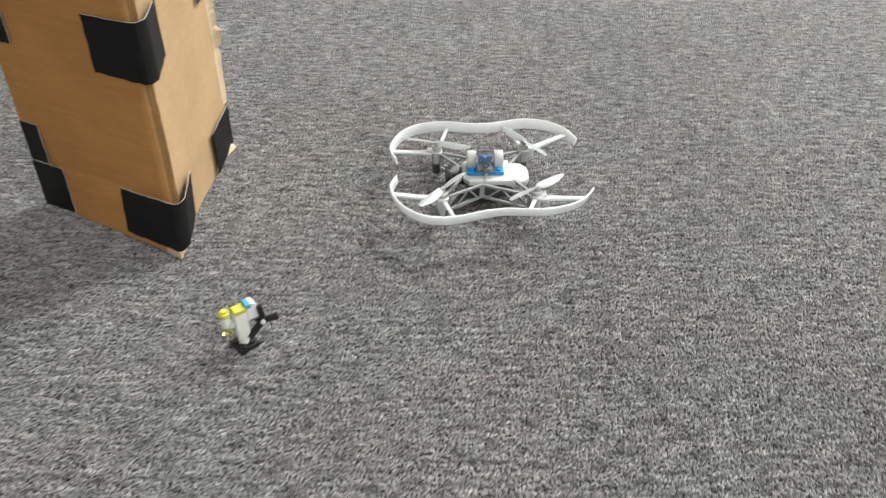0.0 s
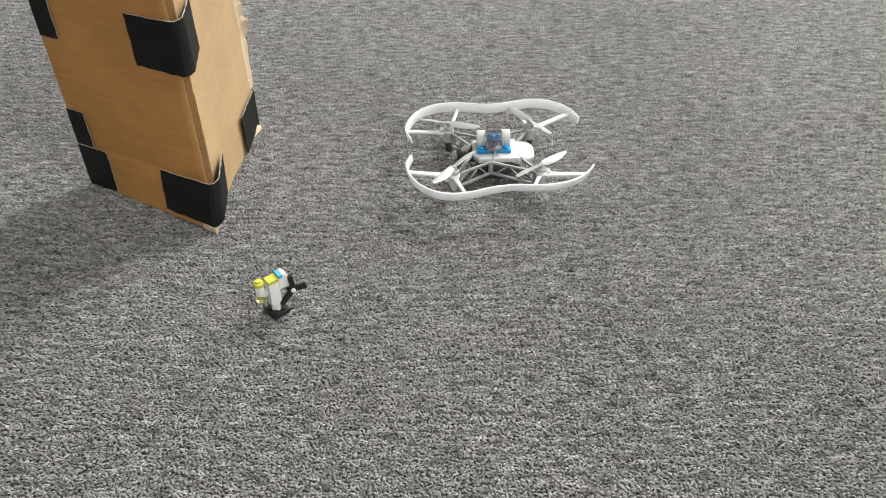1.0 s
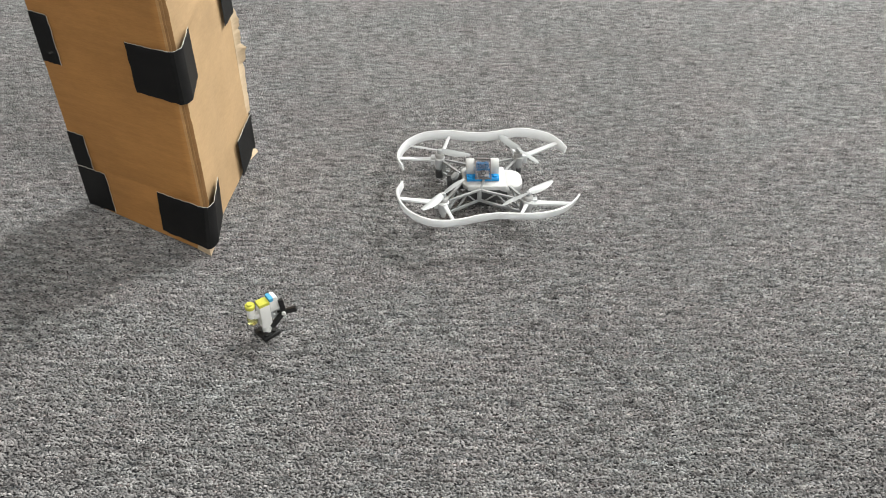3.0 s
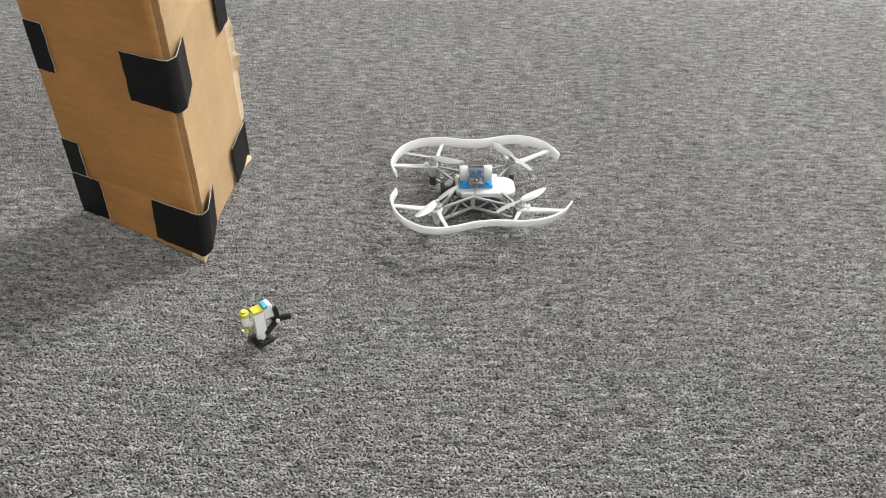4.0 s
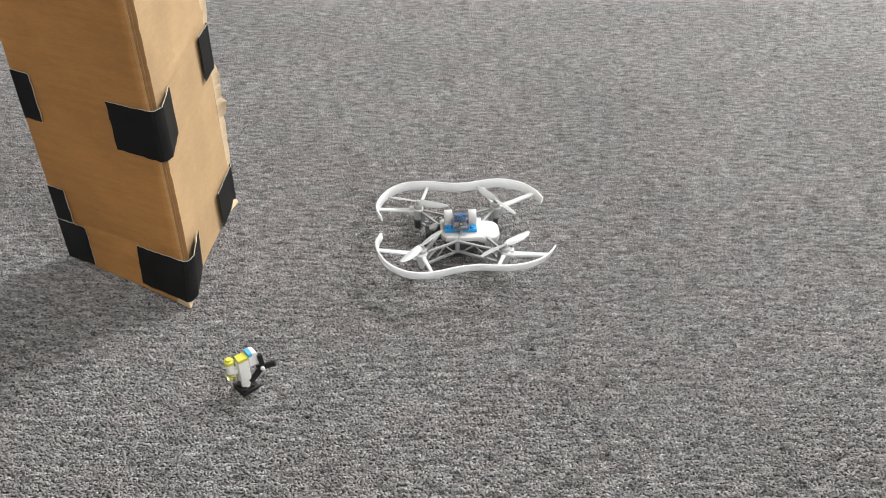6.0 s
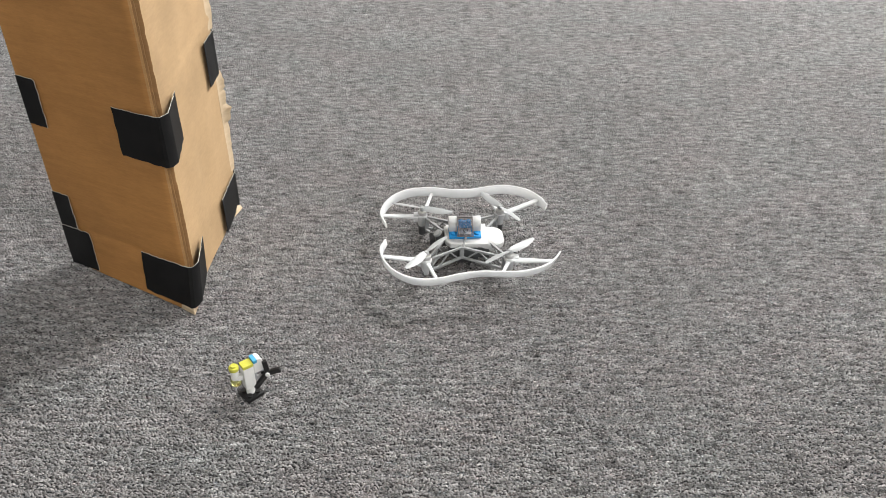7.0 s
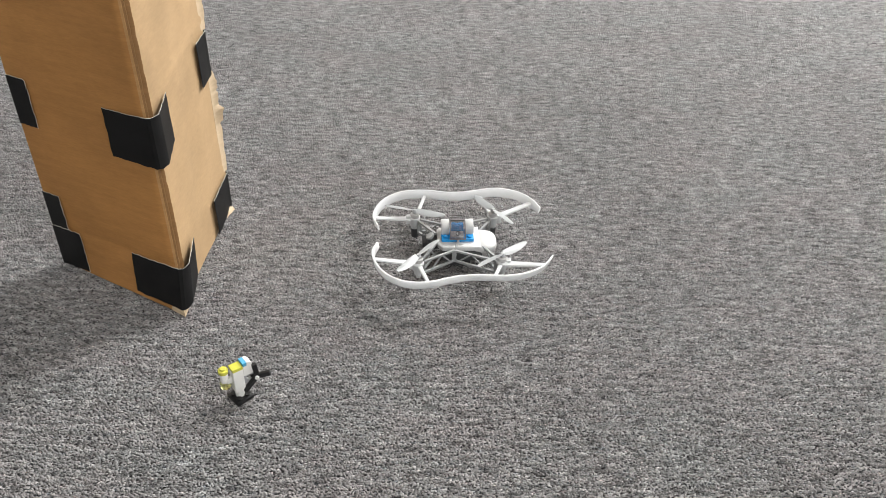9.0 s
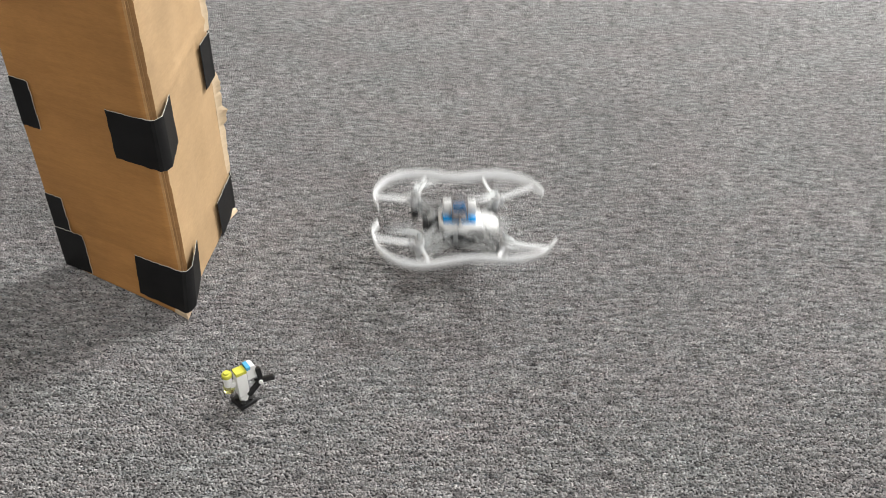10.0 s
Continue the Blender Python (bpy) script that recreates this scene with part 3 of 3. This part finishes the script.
    for sx in (-0.012, 0.012):
        tube(bm, 0.0382, 0.0399, 0.0024, m=pose(sx, -0.0068, 0), sides=18, bevel=0.0002)
    part("brick_plate", bm, BLUE, thing, "bright blue toy-brick plate with studs", smooth=True, at=LOW)
    for sx in (-1, 1):
        bm = bmesh.new()
        secs = []
        for x in (0.0080, 0.0083, 0.0157, 0.0160):
            k = 0.0002 if x in (0.0080, 0.0160) else 0.0
            arc = [(-0.0028 + k, 0.0384), (-0.0028 + k, 0.0425)]
            arc += [(0.0048 - 0.0076 * math.cos(a), 0.0425 + 0.0080 * math.sin(a) - k) for a in [radians(12 + 156 * i / 10) for i in range(11)]]
            arc += [(0.0124 - k, 0.0425), (0.0124 - k, 0.0384)]
            secs.append([Vector((sx * x, y, z)) for y, z in arc])
        part("rounded_brick", sweep(bm, secs), WHITE_DIMMED, thing, "glossy white round-topped toy brick", smooth=True, at=LOW)
    bm = bmesh.new()
    shape = [(-0.0118, 0.0384), (-0.0118, 0.0412), (-0.0060, 0.0478), (0.0020, 0.0520), (0.0085, 0.0520)]
    sheet(bm, [[Vector((x, y, z)) for x in (-0.0072, 0.0072)] for y, z in shape])
    part("windscreen", thicken(bm, 0.0009), SMOKE, thing, "smoky see-through toy windscreen", at=LOW)
    bm = bmesh.new()
    box(bm, (-0.0062, 0.0015, 0.0386), (0.0062, 0.0072, 0.0455), None, 0.0003)
    for sx in (-0.0036, 0.0036):
        tube(bm, 0.0455, 0.0472, 0.0024, m=pose(sx, 0.0035, 0), sides=18)
    part("inner_brick", bm, BLUE, thing, "blue toy brick behind the windscreen", at=LOW)
    bm = bmesh.new()
    box(bm, (-0.0062, -0.0098, 0.0384), (0.0062, 0.0010, 0.0398), None, 0.0003)
    part("inner_tile", bm, LIGHT_GREY, thing, "light grey tile under the windscreen", at=LOW)
    bm = bmesh.new()
    for a, b in (((-0.0056, 0.004, 0.0522), (-0.0044, 0.006, 0.0556)), ((0.0056, 0.004, 0.0522), (0.0044, 0.006, 0.0556)), ((-0.0048, 0.006, 0.0556), (0.0048, 0.006, 0.0556)),
                 ((-0.0073, -0.0118, 0.0414), (-0.0073, -0.0060, 0.0480)), ((0.0073, -0.0118, 0.0414), (0.0073, -0.0060, 0.0480)),
                 ((-0.0073, -0.0060, 0.0480), (-0.0073, 0.0022, 0.0523)), ((0.0073, -0.0060, 0.0480), (0.0073, 0.0022, 0.0523)),
                 ((-0.0076, -0.0116, 0.0412), (-0.0076, -0.0116, 0.0384)), ((0.0076, -0.0116, 0.0412), (0.0076, -0.0116, 0.0384)),
                 ((-0.0076, -0.0120, 0.0390), (0.0076, -0.0120, 0.0390)), ((-0.0076, 0.0022, 0.0524), (0.0076, 0.0022, 0.0524))):
        bar(bm, a, b, 0.0010, 0.0010, 0.0)
    part("windscreen_frame", bm, RIM, thing, "dark windscreen rim", at=LOW)
    bm = bmesh.new()
    ring = [[Vector(((r * math.cos(a)), -0.0093 - 0.55 * r * 0 - 0.0007 * h + 0.66 * r * math.sin(a) - 0.0004, 0.0444 + 0.75 * r * math.sin(a) + 0.0006 * h)) for r, h in ((0.0016, 0), (0.0024, 0), (0.0024, 1), (0.0016, 1))] for a in [2 * math.pi * i / 20 for i in range(21)]]
    sweep(bm, ring)
    part("dial", bm, DARK, thing, "dark round mark on the windscreen", at=LOW)
    bm = bmesh.new()
    bar(bm, (0.0005, -0.0115, 0.0375), (-0.003, -0.0205, 0.0320), 0.0022, 0.0016)
    part("clip", bm, GREY, thing, "grey clip at the front of the bricks", at=LOW)
    return thing, props


quad, rotors = drone()


# ---- the little brick model ----
def stud(bm, x, y, z):
    tube(bm, z, z + 0.0017, 0.0024, m=pose(x, y, 0), sides=18, bevel=0.0002)


def toy():
    thing = tagged(new("toy_brick_model"), "tiny white, yellow and black toy-brick model on the carpet", "toy")
    turn = -52
    thing.matrix_basis = pose(-0.1518, 0.5455, 0, 0, 0, turn)
    back = pose(0, 0, 0, 0, 0, -turn)
    bm = bmesh.new()
    m = pose(0, 0, 0, 0, 0, 9)
    box(bm, (-0.0078, -0.0078, 0), (0.0078, 0.0078, 0.0032), m, 0.0003)
    for a in (-0.004, 0.004):
        for b in (-0.004, 0.004):
            q = m @ Vector((a, b, 0))
            stud(bm, q.x, q.y, 0.0032)
    part("base_plate", bm, BLACK, thing, "square black plate with four studs", smooth=True)
    bm = bmesh.new()
    tube(bm, 0.0032, 0.0110, 0.0038, 0.0038, pose(0, 0, 0), 24, 0.0006)
    part("round_brick", bm, TOY_WHITE, thing, smooth=True)
    bm = bmesh.new()
    box(bm, (-0.0040, -0.0046, 0.0106), (0.0040, 0.0042, 0.0330), None, 0.0003)
    part("tall_brick", bm, TOY_WHITE, thing, smooth=True)
    bm = bmesh.new()
    box(bm, (-0.0041, -0.0047, 0.0331), (0.0041, 0.0043, 0.0362), None, 0.0003)
    part("cap_tile", bm, YELLOW, thing, "bright yellow cap tile", smooth=True)
    # barrel on the side
    cx, cy = -0.0038, -0.0096
    bm = bmesh.new()
    box(bm, (-0.0040, -0.0090, 0.0200), (0.0000, -0.0046, 0.0250), None, 0.0003)
    part("side_link", bm, TOY_WHITE, thing)
    bm = bmesh.new()
    tube(bm, 0.0150, 0.0210, 0.0042, 0.0042, pose(cx, cy, 0), 24, 0.0005)
    part("barrel_foot", bm, LIME, thing, "see-through yellow round brick", smooth=True)
    bm = bmesh.new()
    tube(bm, 0.0210, 0.0305, 0.0034, 0.0034, pose(cx, cy, 0), 24, 0.0004)
    part("barrel", bm, TOY_WHITE, thing, smooth=True)
    bm = bmesh.new()
    rings = ((0.0038, 0.0307), (0.0041, 0.0311), (0.0041, 0.0338), (0.0038, 0.0342), (0.0025, 0.0343), (0.0025, 0.0358), (0.0022, 0.0361))
    secs = [[Vector((cx + r * math.cos(a), cy + r * math.sin(a), z)) for a in [2 * math.pi * i / 24 for i in range(24)]] for r, z in rings]
    part("barrel_cap", sweep(bm, secs), YELLOW, thing, "yellow round plate with one stud", smooth=True)
    # tail behind the column
    bm = bmesh.new()
    box(bm, (-0.0041, 0.0044, 0.0352), (0.0041, 0.0078, 0.0386), None, 0.0003)
    part("azure_tile", bm, SKY_BLUE, thing, "light blue tile", smooth=True)
    bm = bmesh.new()
    arc = [(0.0044, 0.0250), (0.0044, 0.0350), (0.0080, 0.0351), (0.0080, 0.0386)] + [(0.0080 + 0.0048 * math.sin(a), 0.0334 + 0.0052 * math.cos(a)) for a in [radians(90 * i / 8) for i in range(9)]] + [(0.0128, 0.0250)]
    secs = [[Vector((x, y, z)) for y, z in arc] for x in (-0.0040, -0.0037, 0.0037, 0.0040)]
    part("curved_brick", sweep(bm, secs), TOY_WHITE, thing, smooth=True)
    bm = bmesh.new()
    ring = [[Vector((-0.0010 + h, 0.0092 + r * math.cos(a), 0.0200 + r * math.sin(a))) for r, h in ((0.0026, 0), (0.0056, 0), (0.0056, 0.003), (0.0026, 0.003))] for a in [2 * math.pi * i / 24 for i in range(25)]]
    sweep(bm, ring)
    part("wheel_ring", bm, LIGHT_GREY, thing, "light grey ring", smooth=True)
    hub = Vector((0.0052, 0.0148, 0.0208))
    facing = Matrix.Translation(hub) @ back @ pose(0, 0, 0, 90, 0, 10)
    bm = bmesh.new()
    for way, length in (((-0.10, -0.05, 1.0), 0.0140), ((0.93, 0.0, 0.33), 0.0118), ((-0.62, -0.40, -0.72), 0.0165)):
        bar(bm, hub, hub + (back @ Vector(way)).normalized() * length, 0.0034, 0.0042, 0.0007)
    tube(bm, -0.0012, 0.0012, 0.0028, m=facing, sides=18)
    part("rotor", bm, BLACK, thing, "black three-armed rotor")
    bm = bmesh.new()
    tube(bm, -0.0030, 0.0034, 0.0018, m=facing, sides=18, bevel=0.0003)
    part("pin", bm, TOY_WHITE, thing, "small white pin", smooth=True)
    bm = bmesh.new()
    bar(bm, (0.0010, 0.0112, 0.0200), hub, 0.0026, 0.0026, 0.0004)
    part("axle", bm, BLACK, thing)
    return thing


toy()


# ---- what moves: the rotors start, then the drone lifts off ----
def motions():
    x, y, z, rx, ry, rz = DRONE
    rows = [(0, pose(*DRONE)), (9.4, pose(*DRONE)), (9.9, pose(*DRONE))]
    for t, k in ((9.933, 0.26), (9.967, 0.66), (10.0, 1.0)):
        rows.append((t, pose(x - 0.0045 * k, y + 0.001 * k, 0.0255 * k, 0, 1.5 * k, rz)))
    walk(quad, rows)
    for ob, px, py, turn, hand in rotors:
        spin = [(0, pose(px, py, HUB, 0, 0, turn)), (9.4, pose(px, py, HUB, 0, 0, turn))]
        angle = turn
        for k in range(1, 19):
            angle += hand * min(88, 45 * k)
            spin.append((9.4 + k / 30, pose(px, py, HUB, 0, 0, angle)))
        walk(ob, spin)


motions()
